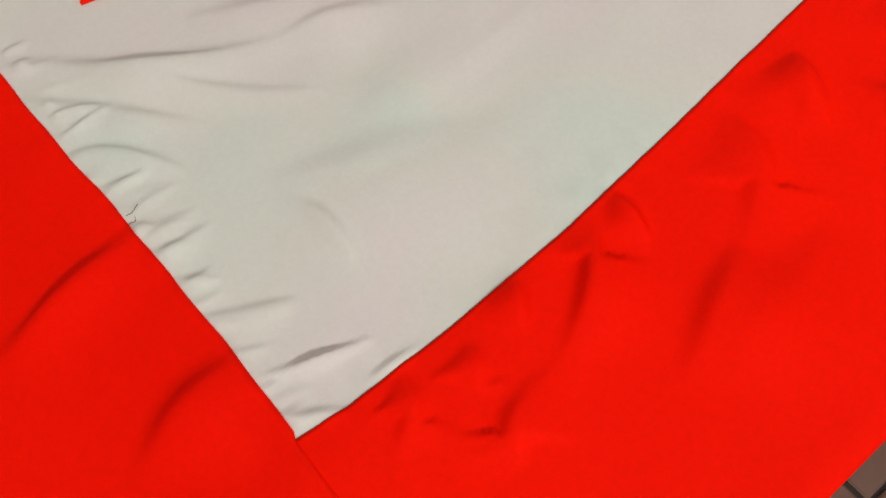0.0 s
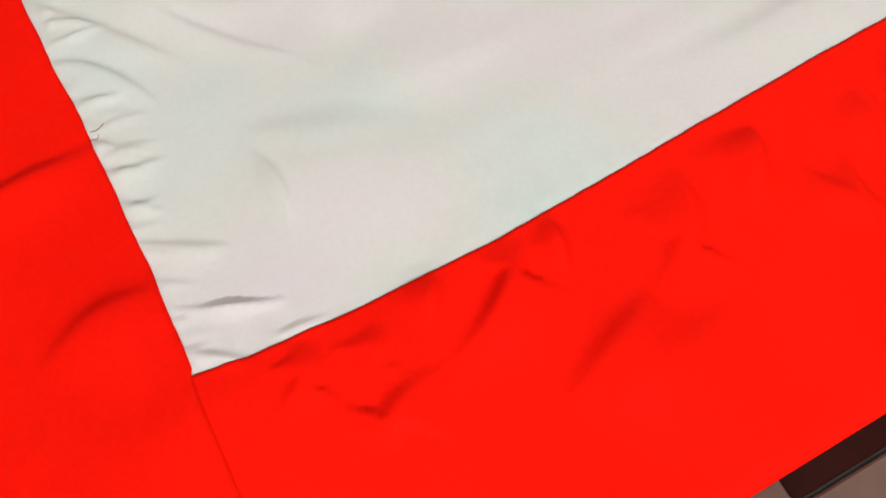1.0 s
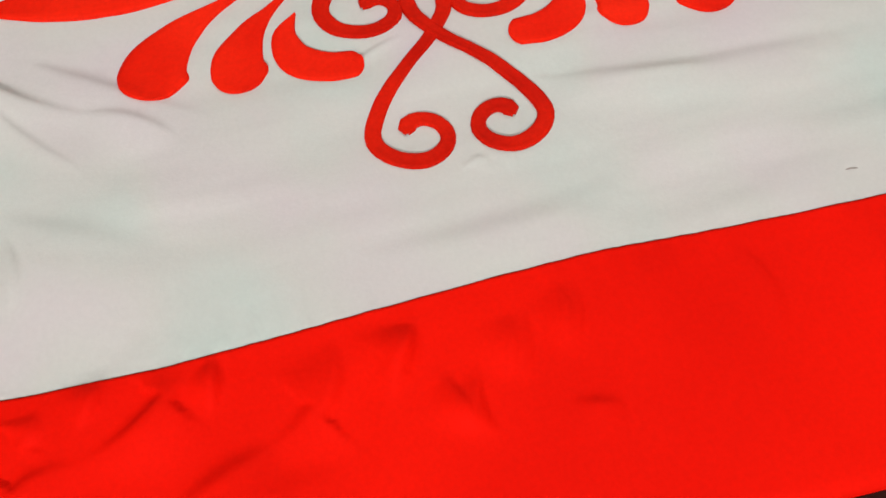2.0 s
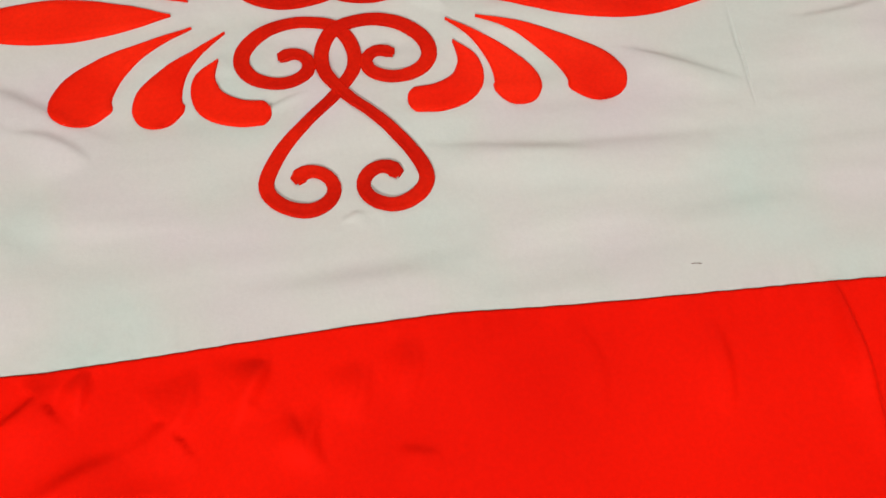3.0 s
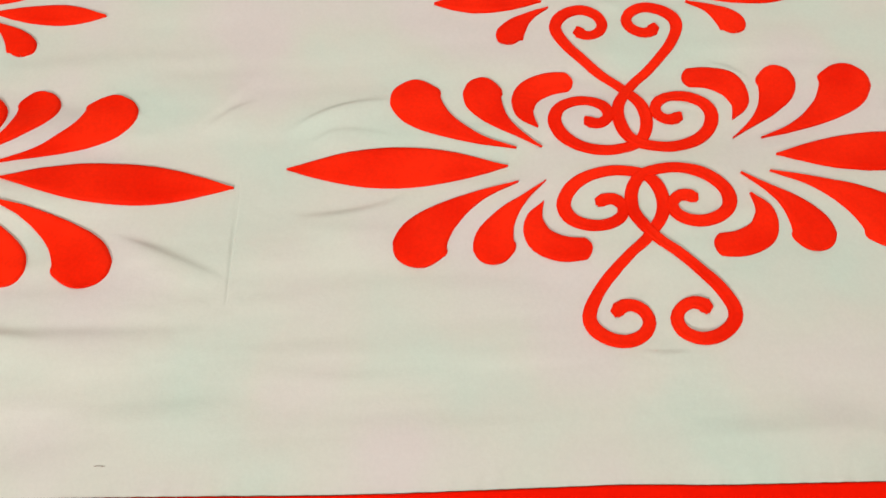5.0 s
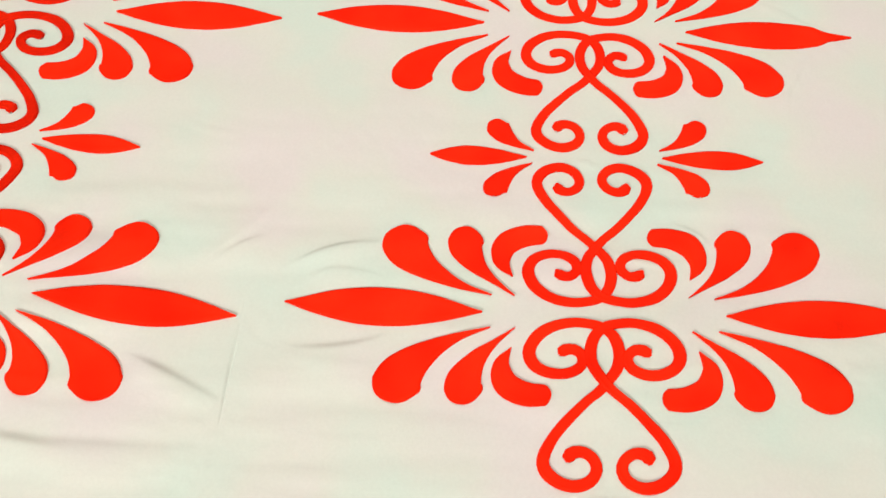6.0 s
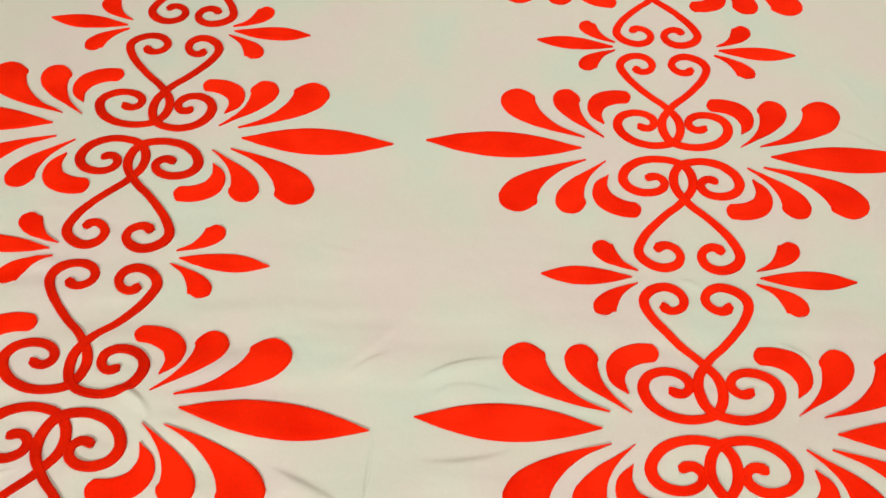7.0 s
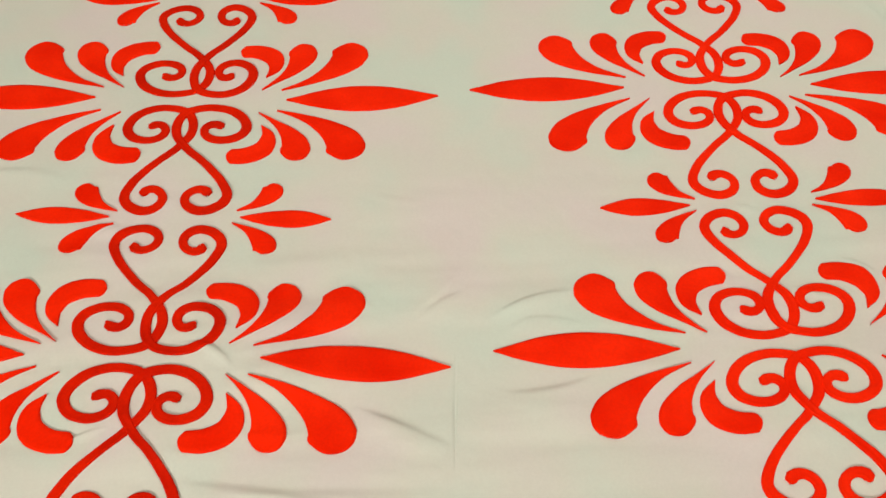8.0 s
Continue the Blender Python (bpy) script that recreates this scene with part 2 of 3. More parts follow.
def crease(x, y, fold):
    ax, ay, bx, by, cx, cy, high, half = fold
    near = (x > min(ax, bx, cx) - 0.08) & (x < max(ax, bx, cx) + 0.08) & (y > min(ay, by, cy) - 0.08) & (y < max(ay, by, cy) + 0.08)
    out = np.zeros_like(x)
    px, py = x[near], y[near]
    best, along, far = np.full(px.shape, 9.0), np.zeros(px.shape), np.zeros(px.shape)
    s = np.linspace(0, 1, 9)
    # the fold's line passes through its middle point
    mx, my = 2 * bx - (ax + cx) / 2, 2 * by - (ay + cy) / 2
    lx = (1 - s) ** 2 * ax + 2 * s * (1 - s) * mx + s * s * cx
    ly = (1 - s) ** 2 * ay + 2 * s * (1 - s) * my + s * s * cy
    for k in range(8):
        dx, dy = lx[k + 1] - lx[k], ly[k + 1] - ly[k]
        t = np.clip(((px - lx[k]) * dx + (py - ly[k]) * dy) / (dx * dx + dy * dy), 0, 1)
        d = np.hypot(px - lx[k] - t * dx, py - ly[k] - t * dy)
        closer = d < best
        sign = 1.0 if (-0.55 * dy + 0.9 * dx if abs(dx) > abs(dy) else -dy) > 0 else -1.0
        across = ((py - ly[k]) * dx - (px - lx[k]) * dy) / math.hypot(dx, dy) * sign
        far = np.where(closer, across, far)
        best, along = np.where(closer, d, best), np.where(closer, (k + t) / 8, along)
    w = half / 1000 * (0.55 + 0.6 * np.sin(np.pi * np.clip(along, 0.02, 0.98)))
    # one flank of a fold is steep, the other runs out gently
    w = w * (1.15 + 0.6 * np.tanh(-far / (0.4 * w)))
    rough = 0.8 + 0.4 * value_noise(px, py, 0.015 + 0.004 * half, 21)
    out[near] = high / 1000 * rough * np.exp(-((best / w) ** 2)) * np.sin(np.pi * np.clip(0.05 + 0.92 * along, 0, 1)) ** (0.8 if half < 8 else 1.4)
    return out


def relief(x, y):
    """Height of the cloth over the floor."""
    x, y = np.asarray(x, float), np.asarray(y, float)
    z = 0.0075 + 0.0022 * value_noise(x, y, 0.27, 1) + 0.0011 * value_noise(x + 0.6 * y, y, 0.11, 2) + 0.00035 * value_noise(x, y - 0.4 * x, 0.04, 3)
    for folds in (GATHERS, TUCKS, SOFT_FOLDS, SMALL_FOLDS, FAR_FOLDS, RED_FOLDS, RED_EDGE_FOLDS):
        for fold in folds:
            z = z + 1.7 * crease(x, y, fold)
    # slack ripples in the red border, running away from the seam, and fine crumple everywhere
    red = np.clip(-y / 0.02, 0, 1) * np.clip((y + 0.20) / 0.08, 0, 1)
    z = z + red * (0.0022 * value_noise(x - 0.5 * y - 2.2 * y * y, 0.3 * y, 0.06, 31) + 0.0006 * value_noise(x - 0.4 * y, 0.25 * y, 0.019, 32))
    # slack bands in the white cloth, lying roughly along the front seam
    white = np.clip(y / 0.05, 0, 1) * np.clip((0.75 - y) / 0.25, 0, 1) * np.clip((x - 0.05) / 0.2, 0, 1)
    z = z + white * (0.0029 * value_noise(0.28 * x, y - 0.10 * x, 0.042, 35) + 0.0006 * value_noise(0.22 * x + 0.2 * y, y - 0.05 * x, 0.017, 36))
    z = z + 0.0002 * value_noise(x, y, 0.013, 33) * (0.4 + np.clip(value_noise(x, y, 0.15, 34), 0, 1) * 2)
    # the cloth stands hollow beside the first motif
    z = z + 0.009 * np.exp(-((x - 0.60) / 0.085) ** 2 - ((y - 0.32) / 0.07) ** 2)
    # puckers along the seams
    z = z + 0.0006 * np.sin(y * 260 + 4 * np.sin(y * 31)) * np.exp(-np.abs(x) / 0.010) * (y > 0)
    z = z + 0.0007 * np.sin(x * 210 + 5 * np.sin(x * 23)) * np.exp(-np.abs(y) / 0.012)
    # the hollows come to rest on the floor
    return np.where(z < 0.006, 0.0038 + 0.0022 * np.exp((np.minimum(z, 0.006) - 0.006) / 0.0022), z)


# ---- bedsheet ----
sheet = tagged(new("bedsheet"), "creased white bedsheet with red border and scroll appliques on tiles", "bedsheet")


def cloth_grid(name, xs, ys, mat, lift, down, label):
    """A piece of cloth over a grid of x and y, lifted over the relief; the sides in down turn down to what lies under it."""
    rows, cols = xs.shape
    z = relief(xs, ys) + lift
    if "front" in down:
        fall = np.clip((ys - ys[:1, :]) / 0.016, 0, 1)
        z = 0.0012 + (z - 0.0012) * np.sin(fall * np.pi / 2) ** 0.6
    if "back" in down:
        fall = np.clip((ys[-1:, :] - ys) / 0.016, 0, 1)
        z = 0.0012 + (z - 0.0012) * np.sin(fall * np.pi / 2) ** 0.6
    if "left" in down:
        fall = np.clip((xs - xs[:, :1]) / 0.016, 0, 1)
        z = 0.0012 + (z - 0.0012) * np.sin(fall * np.pi / 2) ** 0.6
    if "right" in down:
        fall = np.clip((xs[:, -1:] - xs) / 0.016, 0, 1)
        z = 0.0012 + (z - 0.0012) * np.sin(fall * np.pi / 2) ** 0.6
    # a turned-in rim a millimetre and a half deep, so that the piece has thickness
    top = np.stack([xs, ys, z], -1)
    ring = [(0, c) for c in range(cols)] + [(r, cols - 1) for r in range(1, rows)] + [(rows - 1, c) for c in range(cols - 2, -1, -1)] + [(r, 0) for r in range(rows - 2, 0, -1)]
    rim = [top[r, c] - (0, 0, min(0.0016, top[r, c][2])) for r, c in ring]
    verts = np.concatenate([top.reshape(-1, 3), np.array(rim)])
    idx = np.arange(rows * cols).reshape(rows, cols)
    quads = np.stack([idx[:-1, :-1], idx[:-1, 1:], idx[1:, 1:], idx[1:, :-1]], -1).reshape(-1, 4).tolist()
    n, base = len(ring), rows * cols
    for k in range(n):
        a, b = ring[k], ring[(k + 1) % n]
        quads.append([idx[b], idx[a], base + k, base + (k + 1) % n])
    ob = mesh_object(name, verts, [tuple(int(v) for v in q) for q in quads], mat, sheet)
    return tagged(ob, label)


def spaced(a, b, step):
    return np.linspace(a, b, max(2, int(round((b - a) / step)) + 1))


# white middle: finer towards the front, where the camera is near
us = np.concatenate([spaced(0, 0.3, 0.0021), spaced(0.3, 0.824, 0.0038)[1:], spaced(0.824, 0.847, 0.0008)[1:], spaced(0.847, WIDE, 0.0038)[1:]])
vs = np.concatenate([spaced(0, 0.42, 0.0021), spaced(0.42, 1.2, 0.0045)[1:], spaced(1.2, LONG, 0.012)[1:]])
gx, gy = np.meshgrid(us, vs)
gx = gx + left_seam(gy) * np.clip(1 - gx / 0.2, 0, 1)
gy = gy + front_seam(gx) * np.clip(1 - gy / 0.25, 0, 1)
cloth_grid("panel", gx, gy, WHITE, 0.0, (), "creased off-white cotton middle")

# front border
us = np.concatenate([spaced(0, 1.0, 0.0028), spaced(1.0, WIDE, 0.006)[1:]])
vs = np.linspace(0, 1, 84)
gx, v = np.meshgrid(us, vs)
top_y, low_y = front_seam(gx), front_edge(gx)
cloth_grid("border", gx, low_y + (top_y - low_y) * v ** 0.9 + 0.0010 * v, RED, 0.0005, ("front",), "wide plain red cotton border with soft folds")

# side borders run the full length, the far one lies between them
for side in (-1, 1):
    vs = np.concatenate([spaced(-0.2, 0.6, 0.004), spaced(0.6, LONG + HEM, 0.012)[1:]])
    us = np.linspace(0, 1, 58)
    u, gy = np.meshgrid(us, vs)
    near = front_edge(np.where(u > -1, -0.1 if side < 0 else 1.9, 0))
    gy = gy + (near + 0.2) * np.clip(1 - (gy + 0.2) / 0.3, 0, 1)
    if side < 0:
        inner = left_seam(gy) * (gy > 0) + 0.0015
        gx = -HEM + (inner + HEM) * u
        cloth_grid("border", gx, gy, RED, 0.0012, ("left", "front", "back"), "")
    else:
        gx = WIDE - 0.0015 + (HEM + 0.0015) * u
        cloth_grid("border", gx, gy, RED, 0.0012, ("right", "front", "back"), "")
gx, gy = np.meshgrid(spaced(0, WIDE, 0.012), spaced(LONG - 0.0015, LONG + HEM, 0.008))
cloth_grid("border", gx, gy, RED, 0.0014, ("back",), "")


# thin dark line added on the front seam for the red edge's dark outline
run = spaced(0.001, WIDE - 0.001, 0.003)
verts, faces = [], []
for k, x in enumerate(run):
    y = float(front_seam(x)) + 0.0012
    z = float(relief(np.array([x]), np.array([y]))[0])
    tight = 0.00034 * (0.8 + 0.2 * math.sin(k * 2.1))
    for a in range(6):
        verts.append((x, y + tight * math.cos(a * math.pi / 3), z + 0.0003 + 0.0004 * math.sin(a * math.pi / 3)))
    if k:
        faces += [((k - 1) * 6 + a, (k - 1) * 6 + (a + 1) % 6, k * 6 + (a + 1) % 6, k * 6 + a) for a in range(6)]
tagged(mesh_object("seam", verts, faces, LINE_AND_THREAD, sheet), "thin dark brown outline added along the front seam")


# ---- appliques ----
def spline(points, n):
    """Catmull-Rom through the points, n samples, evenly spaced along it."""
    p = np.array(points, float)
    p = np.vstack([2 * p[0] - p[1], p, 2 * p[-1] - p[-2]])
    out = []
    for k in range(1, len(p) - 2):
        t = np.linspace(0, 1, 16, endpoint=False)[:, None]
        a, b, c, d = p[k - 1 : k + 3]
        out.append(0.5 * (2 * b + (c - a) * t + (2 * a - 5 * b + 4 * c - d) * t**2 + (3 * b - a - 3 * c + d) * t**3))
    out = np.vstack([*out, p[-2:-1]])
    far = np.r_[0, np.cumsum(np.hypot(*np.diff(out, axis=0)[:, :2].T))]
    s = np.linspace(0, far[-1], n)
    return np.stack([np.interp(s, far, out[:, k]) for k in range(out.shape[1])], 1), s


ACROSS = (-1.0, -0.97, -0.82, -0.45, 0.0, 0.45, 0.82, 0.97, 1.0)
THICK = (-0.6, 0.75, 1.1, 0.95, 0.9, 0.95, 1.1, 0.75, -0.6)


def sewn(name, line, half, place, flip, thick, mat=APPLIQUE, label=""):
    """A piece of red cloth along a line of given half widths, mirrored by flip, on the white middle.

    place: the motif's middle, its tilt in radians and its stretch along x and y."""
    way = np.gradient(line, axis=0)
    way /= np.hypot(way[:, 0], way[:, 1])[:, None] + 1e-9
    side = np.stack([-way[:, 1], way[:, 0]], 1)
    a = np.array(ACROSS)
    pts = line[:, None, :] + side[:, None, :] * (half[:, None] * a[None, :])[..., None]
    pts = pts * np.array(flip)
    x, y, tilt, wide, high = place
    pts = np.stack([x + pts[..., 0] * wide, y + pts[..., 1] * high + math.tan(tilt) * pts[..., 0]], -1)
    pts = pts + 0.00025 * np.stack([value_noise(pts[..., 0], pts[..., 1], 0.012, 11), value_noise(pts[..., 0], pts[..., 1], 0.012, 12)], -1)
    z = relief(pts[..., 0], pts[..., 1]) + thick * np.array(THICK)[None, :]
    verts = np.concatenate([pts, z[..., None]], -1).reshape(-1, 3)
    n, k = len(line), len(ACROSS)
    turned = flip[0] * flip[1] < 0
    faces = []
    for i in range(n - 1):
        for j in range(k - 1):
            q = (i * k + j, (i + 1) * k + j, (i + 1) * k + j + 1, i * k + j + 1)
            faces.append(q if turned else q[::-1])
    return tagged(mesh_object(name, verts, faces, mat, sheet), label)


def petal(points, place, flip, slip, n=40):
    """points: along the middle from the tip, each with its half width; the head is rounded.

    slip: how the piece was sewn off the pattern: millimetres along x and y, degrees of turn about its tip, percent of growth."""
    line, s = spline(points, 400)
    pick = (np.linspace(0, 1, n) * (2 - np.linspace(0, 1, n)) * 399).round().astype(int)
    line, s = line[pick], s[pick]
    left = s[-1] - s
    r = max(p[2] for p in points)
    head = np.sqrt(np.clip(2 * r * left - left * left, 0, None))
    head[left > r] = r * 2
    half = np.clip(np.minimum(line[:, 2], head), 0.0003, None)
    dx, dy, turn, grow = slip
    grow = 1 + grow / 100
    c, d = math.cos(radians(turn)) * grow, math.sin(radians(turn)) * grow
    off = line[:, :2] - line[0, :2]
    middle = line[0, :2] + (dx / 1000, dy / 1000) + np.stack([off[:, 0] * c - off[:, 1] * d, off[:, 0] * d + off[:, 1] * c], 1)
    sewn("petal", middle, half * grow, place, flip, 0.0031)


def leaf(x0, x1, wide, place, right, slip, fullest=0.5, nick=1.0):
    """slip: millimetres outwards and up by which the inner and the outer tip sit off the pattern."""
    n = 34
    s = np.linspace(0, 1, n)
    t = np.where(s < fullest, 0.5 * s / fullest, 0.5 + 0.5 * (s - fullest) / (1 - fullest))
    half = np.clip(wide * (1 - (2 * t - 1) ** 2) ** 1.08, 0.0003, None)
    half = half * (1 - (1 - nick) * np.clip((s - 0.80) / 0.06, 0, 1))
    a, b, c, d = (v / 1000 for v in slip)
    line = np.stack([x0 + a + (x1 + c - x0 - a) * s, b + (d - b) * s], 1)
    sewn("leaf", line, half, place, (right, 1), 0.0031)


def scroll(points, place, flip, slip, lift, mat):
    """slip: millimetres along x and y, percent of growth along x and y and of lean, about the crossing of the bands."""
    line, s = spline(points, 110)
    end = np.minimum(s, s[-1] - s)
    half = line[:, 2] * np.sqrt(np.clip(1 - (1 - np.clip(end / 0.0085, 0, 1)) ** 2, 0.02, 1))
    dx, dy, wide, high, lean = slip
    x, y = line[:, 0], line[:, 1] - CROSSING
    middle = np.stack([x * (1 + wide / 100) + y * lean / 100 + dx / 1000, CROSSING + y * (1 + high / 100) + dy / 1000], 1)
    sewn("scroll", middle, half, place, flip, 0.0028 + lift, mat, "deeper red curled band" if mat is DEEP_APPLIQUE else "")


CROSSING = 0.0905     # where the two bands of a half cross, from the motif's middle
# one quarter of the large motif, from its middle outwards
INNER_PETAL = [(0.108, 0.045, 0.0), (0.1215, 0.066, 0.0105), (0.118, 0.090, 0.0155), (0.096, 0.1045, 0.0150), (0.066, 0.1085, 0.0125)]
MIDDLE_PETAL = [(0.103, 0.022, 0.0), (0.1305, 0.0425, 0.0045), (0.152, 0.0635, 0.0125), (0.166, 0.087, 0.0215), (0.1675, 0.104, 0.0240), (0.166, 0.1195, 0.0240)]
OUTER_PETAL = [(0.135, 0.021, 0.0), (0.177, 0.0365, 0.0060), (0.212, 0.0575, 0.0160), (0.235, 0.080, 0.0265), (0.243, 0.099, 0.0305), (0.246, 0.1195, 0.0310)]
HEART = [(0.0435, 0.1845, 0.0082), (0.0405, 0.1745, 0.0076), (0.028, 0.1715, 0.0064), (0.0155, 0.179, 0.0064), (0.0115, 0.192, 0.0066), (0.0185, 0.2045, 0.0068),
         (0.034, 0.2110, 0.0070), (0.052, 0.2075, 0.0072), (0.0665, 0.196, 0.0074), (0.0705, 0.180, 0.0072), (0.0600, 0.156, 0.0066),
         (0.0425, 0.133, 0.0060), (0.0250, 0.114, 0.0057), (0.0090, 0.0995, 0.0058)]
CURL = [(-0.0045, 0.083, 0.0062), (-0.0145, 0.066, 0.0068), (-0.0165, 0.047, 0.0070), (-0.0110, 0.029, 0.0068), (0.001, 0.0165, 0.0062), (0.019, 0.0105, 0.0060),
        (0.039, 0.0100, 0.0062), (0.061, 0.0175, 0.0068), (0.077, 0.033, 0.0074), (0.0825, 0.052, 0.0076), (0.075, 0.068, 0.0070),
        (0.059, 0.0765, 0.0064), (0.041, 0.0765, 0.0062), (0.0275, 0.068, 0.0064), (0.0245, 0.055, 0.0064), (0.033, 0.0455, 0.0062), (0.0445, 0.0465, 0.0068), (0.050, 0.0535, 0.0070)]
CURL = [(x * 1.085 if x > 0.015 else x, y, w) for x, y, w in CURL]
HEART = [(x, y, w * 0.97) for x, y, w in HEART]
SMALL_PETAL = [(0.087, 0.011, 0.0), (0.110, 0.0215, 0.0055), (0.128, 0.036, 0.0135), (0.1375, 0.050, 0.0175), (0.139, 0.0615, 0.0175)]

# middle, tilt and stretch of each large motif and of the small ones between them, column by column
MOTIFS = {
    (0, 0): (0.4427, 0.3231, -0.0278, 1.0169, 0.9882),
    (0, 0.5): (0.4352, 0.5527, -0.0251, 1.0121, 1.0049),
    (0, 1): (0.4177, 0.7896, -0.0213, 1.0527, 1.0692),
    (0, 1.5): (0.4055, 1.0458, -0.0199, 1.0474, 1.1413),
    (0, 2): (0.4161, 1.2879, -0.0200, 1.0500, 1.0800),
    (0, 2.5): (0.3900, 1.5070, -0.0200, 1.0300, 1.0600),
    (0, 3): (0.3850, 1.7450, -0.0200, 1.0400, 1.0600),
    (1, 0): (1.2597, 0.3405, 0.0301, 0.9920, 0.9782),
    (1, 0.5): (1.2628, 0.5682, 0.0524, 0.9841, 1.0195),
    (1, 1): (1.2568, 0.8052, 0.0141, 1.0186, 1.0686),
    (1, 1.5): (1.2655, 1.0548, -0.0073, 1.0055, 1.0729),
    (1, 2): (1.2547, 1.2924, 0.0000, 1.0200, 1.0800),
    (1, 2.5): (1.2620, 1.5210, 0.0000, 1.0100, 1.0600),
    (1, 3): (1.2620, 1.7600, 0.0000, 1.0200, 1.0600),
}

# hand-sewn slips of the petals, motif by motif: right or left, up or down, outer, middle, inner or small petal
SLIPS_FIRST = {
    "LUi": (13.2, 3.3, 5.1, 1.5), "LUm": (13.3, 3.1, -1.8, -0.6), "LDi": (-0.4, 4.1, 4.5, 1.8),
    "LDm": (-1.9, -4.5, 3.8, 1.2), "LDo": (-3.0, -11.0, 4.5, -2.0), "RUi": (2.2, 0.8, 5.8, 0.5),
    "RUm": (2.1, 0.7, 2.4, -3.6), "RUo": (1.2, -1.1, -0.6, -1.7), "RDi": (3.4, 0.4, 4.1, 2.8),
    "RDm": (4.1, -1.6, 2.8, -2.5), "RDo": (0.4, 0.5, -0.3, -1.1),
}
SLIPS_SECOND = {
    "LUo": (7.5, 6.7, -1.6, 5.1), "LUm": (9.0, 6.4, -0.4, 3.8), "LUi": (9.8, 7.8, 1.1, 4.0),
    "LDo": (-0.4, -0.6, 1.0, 0.5), "LDm": (-0.0, 3.2, 3.7, -5.1), "LDi": (-1.3, 7.6, 9.0, 2.5),
    "RUi": (0.3, 1.1, 5.5, -0.2), "RUm": (2.5, -2.5, 6.6, -1.9), "RUo": (0.3, -2.7, 5.0, -0.9),
    "RDi": (6.1, 9.2, 2.2, -3.3), "RDm": (3.8, 6.2, -0.6, -5.5), "RDo": (-1.5, 2.8, -1.7, -1.4),
}
SLIPS_THIRD = {
    "LUo": (-1.4, -1.5, -1.3, -0.5), "LUm": (2.6, -2.5, 1.2, -3.3), "LUi": (0.2, -0.2, 1.5, 1.6),
    "LDo": (-0.6, 2.8, -0.3, -2.8), "LDm": (2.1, 1.8, 2.5, -5.1), "LDi": (1.3, 4.3, 5.1, -4.1),
    "RUi": (1.4, 2.8, 5.0, 1.1), "RUm": (2.6, 2.1, 0.3, -1.0), "RUo": (2.2, 1.9, -1.3, 2.7),
    "RDi": (1.5, 3.5, 5.3, 0.2), "RDm": (1.3, 0.8, 0.0, -1.0), "RDo": (1.2, 0.6, -2.0, 4.2),
}
SLIPS_FOURTH = {
    "LUo": (4.2, 2.7, 0.1, -1.8), "LUm": (5.9, 3.5, 4.7, -3.6), "LUi": (-0.6, 8.8, 4.4, 0.3),
    "LDo": (4.5, 1.3, 2.0, -1.0), "LDm": (6.2, 1.1, 5.4, -2.2), "LDi": (-1.7, 5.1, 1.6, 0.0),
    "RUi": (-0.1, -2.8, 3.8, 0.1), "RUm": (-0.1, -6.5, 2.2, 0.4), "RUo": (-1.8, -2.6, -0.5, 2.7),
    "RDi": (1.8, 2.6, 4.8, -0.8), "RDm": (2.6, 3.4, -1.3, -7.3), "RDo": (-4.0, 2.1, -5.8, 0.5),
}
SLIPS_SMALL = {
    (0, 0.5, "LU"): (-3.5, 0.1, -3.4, 2.8), (0, 0.5, "LD"): (-3.8, 1.0, 0.4, 2.6), (0, 0.5, "RU"): (1.3, 0.5, 2.4, -4.7), (0, 0.5, "RD"): (-2.5, -0.8, 0.0, 1.0),
    (0, 1.5, "LD"): (-0.9, -1.3, 4.4, -0.7), (0, 1.5, "RU"): (0.9, -0.6, 2.6, -2.0), (0, 1.5, "RD"): (-1.3, 0.0, -0.9, 0.6),
    (1, 0.5, "LU"): (-2.5, -1.4, 0.9, -1.7), (1, 0.5, "LD"): (-0.2, 0.1, 1.7, 0.1), (1, 0.5, "RU"): (0.2, 2.3, -2.4, 2.1), (1, 0.5, "RD"): (-4.8, -2.3, 1.3, 1.7),
    (1, 1.5, "LU"): (0.2, -1.8, 1.7, -5.0), (1, 1.5, "LD"): (0.9, -0.3, 1.4, 0.4), (1, 1.5, "RU"): (3.3, 0.8, 2.7, 2.9), (1, 1.5, "RD"): (-4.1, -0.3, 2.0, -0.3),
}
SLIPS = {(0, 0): SLIPS_FIRST, (0, 1): SLIPS_SECOND, (1, 0): SLIPS_THIRD, (1, 1): SLIPS_FOURTH}
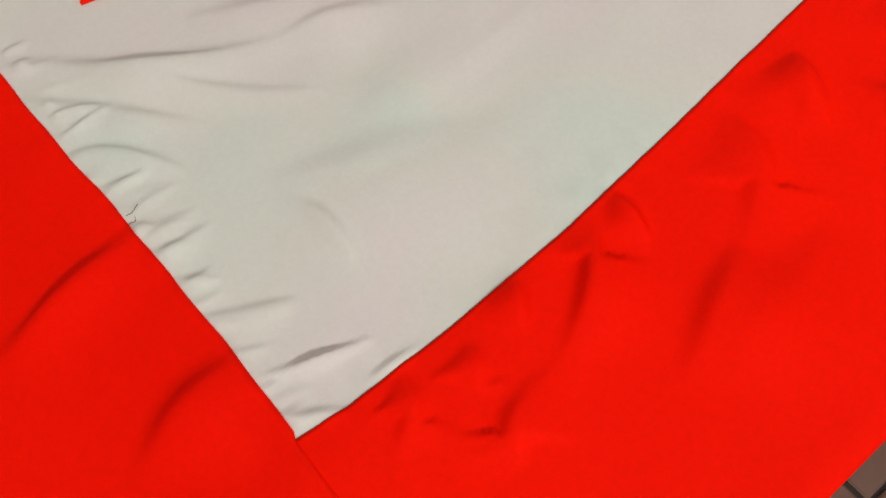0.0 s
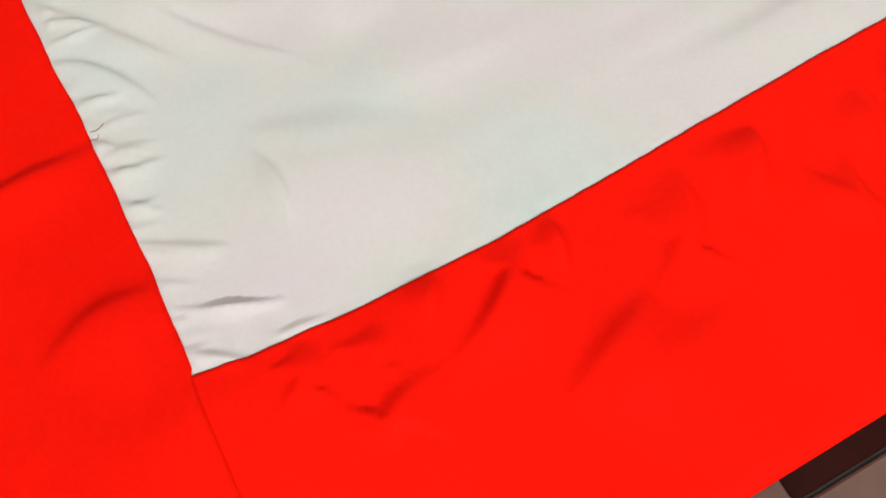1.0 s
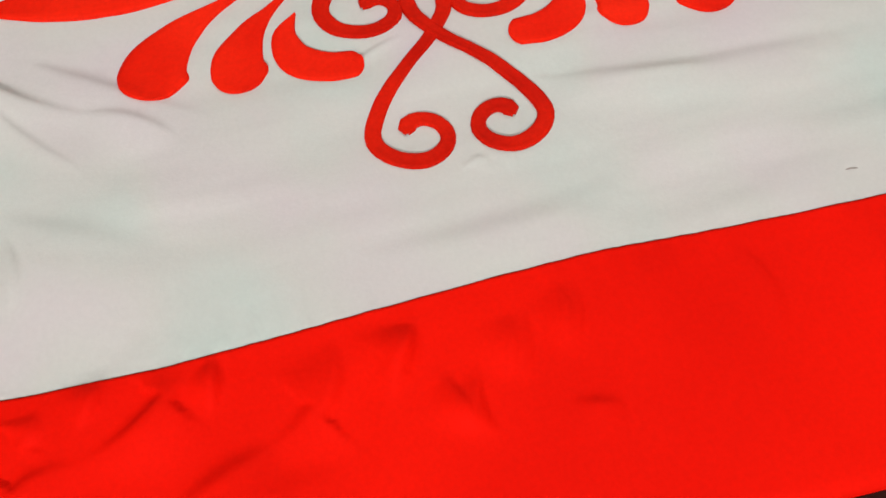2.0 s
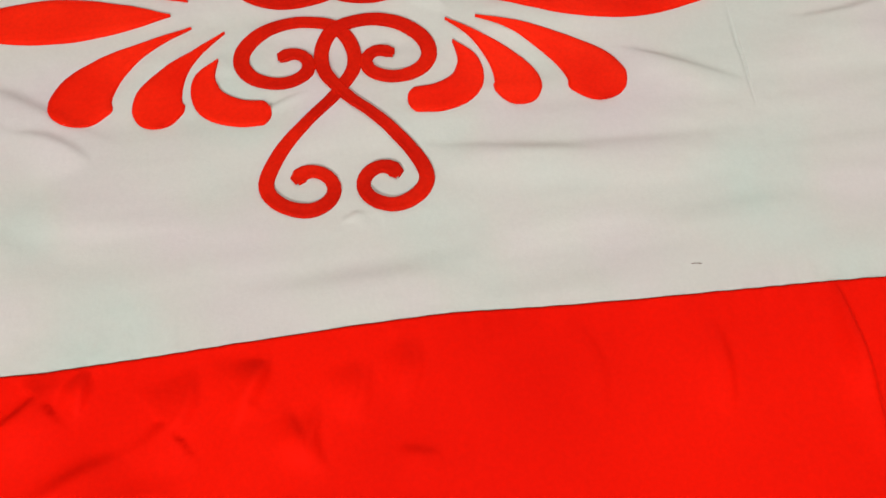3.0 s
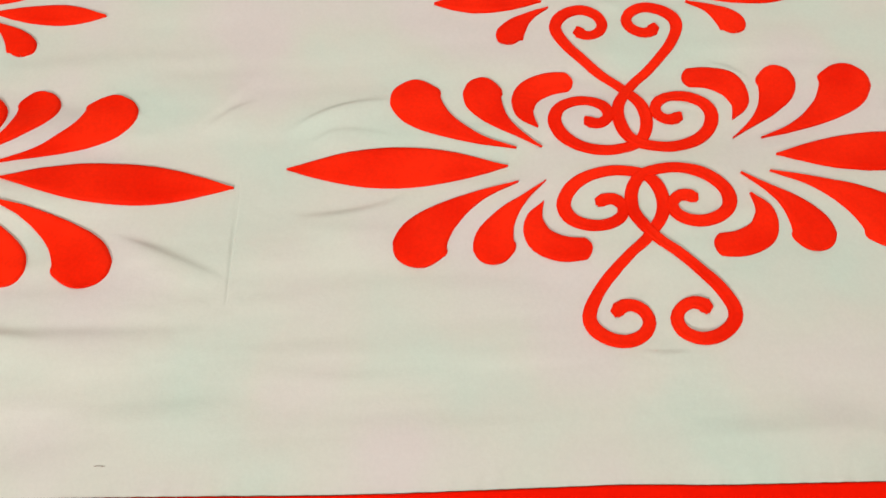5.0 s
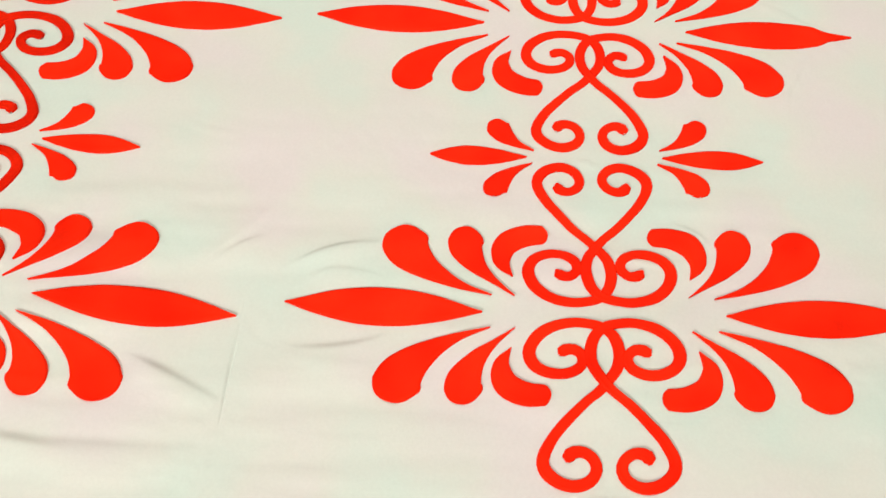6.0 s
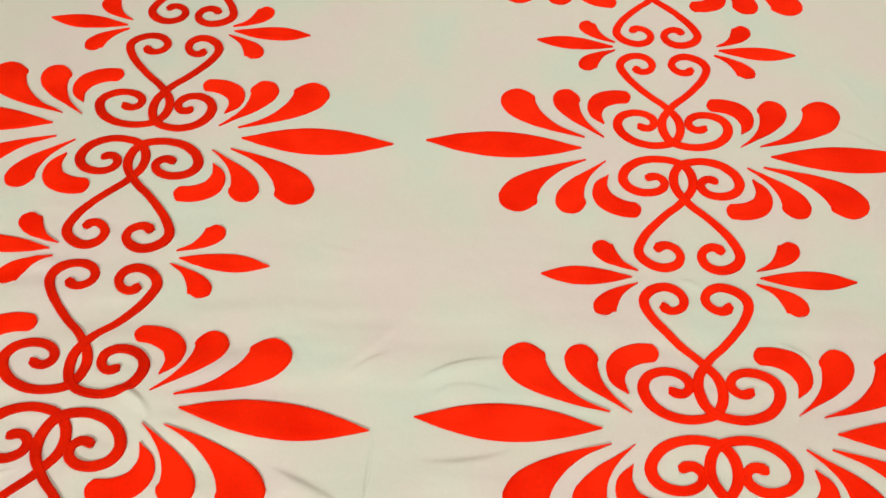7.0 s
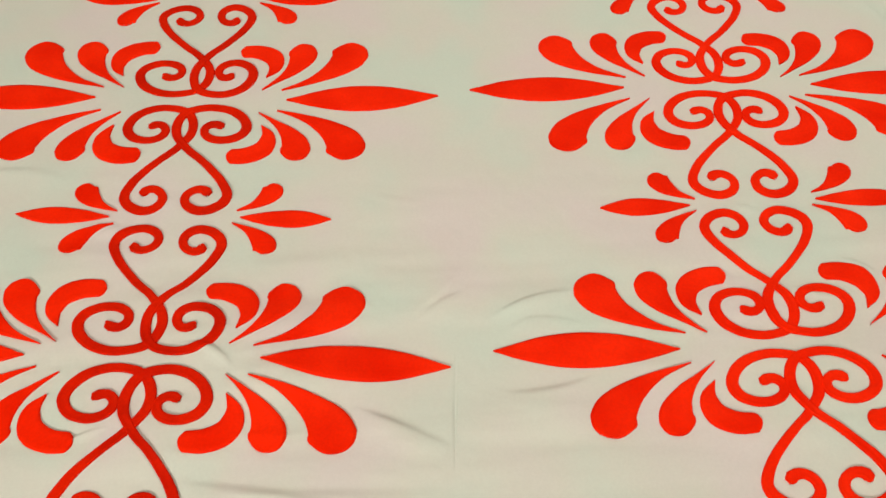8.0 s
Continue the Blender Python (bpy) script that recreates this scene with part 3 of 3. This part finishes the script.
# the same for leaves and for the scrolled bands
LEAF_SLIPS = {
    (0, 0, "L"): (4.4, 5.7, -10.0, 5.5), (0, 0, "R"): (0.0, 1.8, -2.5, -0.2), (0, 1, "L"): (2.9, 5.6, 2.8, 5.5),
    (0, 1, "R"): (-1.5, -1.9, -8.3, 8.4), (0, 0.5, "L"): (-0.1, 0.7, 6.0, 2.7), (0, 0.5, "R"): (2.0, -0.4, 1.4, -0.8),
    (0, 1.5, "L"): (-1.3, -1.8, 5.2, 2.8), (0, 1.5, "R"): (-0.4, -0.4, 1.3, 0.4), (1, 0, "L"): (-2.9, -3.0, -2.8, 4.9),
    (1, 0, "R"): (1.0, -0.3, 1.0, -0.3), (1, 1, "L"): (-1.5, 1.1, 4.6, 3.3), (1, 1, "R"): (-1.0, -1.4, 5.0, 1.7),
    (1, 0.5, "L"): (1.3, -1.3, 2.7, 1.9), (1, 0.5, "R"): (-3.1, 1.7, 5.8, -3.8), (1, 1.5, "L"): (-1.7, -2.3, 2.9, 4.4),
    (1, 1.5, "R"): (-0.4, 1.6, 2.6, -2.7),
}
SCROLL_SLIPS = {
    (0, 0, "RU"): (6.2, 1.6, -9.3, -2.4, -2.3), (0, 0, "RD"): (4.3, 2.6, -4.9, -0.6, 1.7),
    (0, 0, "LU"): (5.5, 2.1, 2.4, -1.8, 2.7), (0, 0, "LD"): (-2.4, 1.7, -1.1, 1.1, -0.4),
    (0, 1, "RU"): (7.2, 2.5, -12.2, 2.1, -3.8), (0, 1, "RD"): (7.3, 4.9, -1.3, -3.9, 7.3),
    (0, 1, "LU"): (1.8, 3.3, 4.3, 0.4, 8.1), (0, 1, "LD"): (0.3, 4.5, -7.5, -3.9, -6.0),
    (1, 0, "RU"): (-2.2, 5.1, -0.6, 1.0, -0.3), (1, 0, "RD"): (-0.8, 1.9, -1.8, -3.4, 1.0),
    (1, 0, "LU"): (5.3, 2.8, -4.2, 0.4, 4.4), (1, 0, "LD"): (1.5, 2.1, -1.3, -4.7, 2.9),
    (1, 1, "RU"): (1.6, 2.6, -2.1, 0.7, 2.0), (1, 1, "RD"): (6.0, 2.8, -7.3, -4.7, -0.9),
    (1, 1, "LU"): (3.6, 3.0, -6.6, -0.6, 3.3), (1, 1, "LD"): (-1.7, 1.8, -0.8, -3.5, 4.1),
}
NONE = (0.0, 0.0, 0.0, 0.0)

for (column, row), place in MOTIFS.items():
    small = row % 1 > 0
    for right, side in ((1, "R"), (-1, "L")):
        slip = LEAF_SLIPS.get((column, row, side), NONE)
        if small:
            leaf(0.093, 0.221, 0.0150, place, right, slip, 0.58)
        else:
            worn = (column, row, right) == (1, 1, 1)
            leaf(0.147, 0.3825, 0.0255, place, right, slip, 0.5, 0.7 if worn else 1.0)
        for up, half in ((1, "U"), (-1, "D")):
            if small:
                petal(SMALL_PETAL, place, (right, up), SLIPS_SMALL.get((column, row, side + half), NONE), 28)
                continue
            slips = SLIPS.get((column, row), {})
            for shape, kind in ((INNER_PETAL, "i"), (MIDDLE_PETAL, "m"), (OUTER_PETAL, "o")):
                petal(shape, place, (right, up), slips.get(side + half + kind, NONE))
            scroll(HEART + CURL, place, (right, up), SCROLL_SLIPS.get((column, row, side + half), (0.0,) * 5), 0.0005 if right > 0 else 0.0,
                   DEEP_APPLIQUE if column == 0 else APPLIQUE)

# ---- loose thread ends ----
def thread_end(points):
    line, s = spline([(x, y, 0.0) for x, y in points], 12)
    verts, faces = [], []
    for i, (x, y, _) in enumerate(line):
        z = float(relief(np.array([x]), np.array([y]))[0]) + 0.0010
        for a in range(5):
            verts.append((x, y + 0.00022 * math.cos(a * math.tau / 5), z + 0.00022 * math.sin(a * math.tau / 5)))
        if i:
            faces += [((i - 1) * 5 + a, (i - 1) * 5 + (a + 1) % 5, i * 5 + (a + 1) % 5, i * 5 + a) for a in range(5)]
    tagged(mesh_object("loose_thread", verts, faces, LINE_AND_THREAD, sheet), "short dark loose thread")


thread_end([(0.734, 0.0281), (0.738, 0.0283), (0.7434, 0.0274)])
thread_end([(-0.002, 0.172), (0.001, 0.1735), (0.004, 0.172), (0.006, 0.175)])
thread_end([(0.002, 0.179), (0.006, 0.178), (0.012, 0.180)])

# ---- floor tiles ----
SIDE, JOINT, DARK_FROM = 0.6, 0.0026, 0.06


def tile_mesh(x0, x1, mat):
    bm = box_bm(x0 + JOINT / 2, x1 - JOINT / 2, JOINT / 2, SIDE - JOINT / 2, -0.009, 0.0, 0.0012)
    me = bpy.data.meshes.new("tile")
    bm.to_mesh(me)
    bm.free()
    me.materials.append(mat)
    return me


def lay(me, i, j):
    ob = new("tile", me)
    ob.parent = floor
    ob.location = (i * SIDE, j * SIDE, 0.0)


# dark pieces carry the painted reflection beside the sheet; the tile itself isn't cut there
plain, dark = tile_mesh(0, SIDE, TILE), tile_mesh(0, SIDE, DARK_REFLECTION)
for i in range(-3, 5):
    for j in range(-4, 6):
        if (i, j) == (0, 0):
            lay(tile_mesh(0, DARK_FROM, TILE), i, j)
            lay(tile_mesh(DARK_FROM - JOINT, SIDE, DARK_REFLECTION), i, j)
        else:
            lay(dark if j == 0 and i == 1 else plain, i, j)
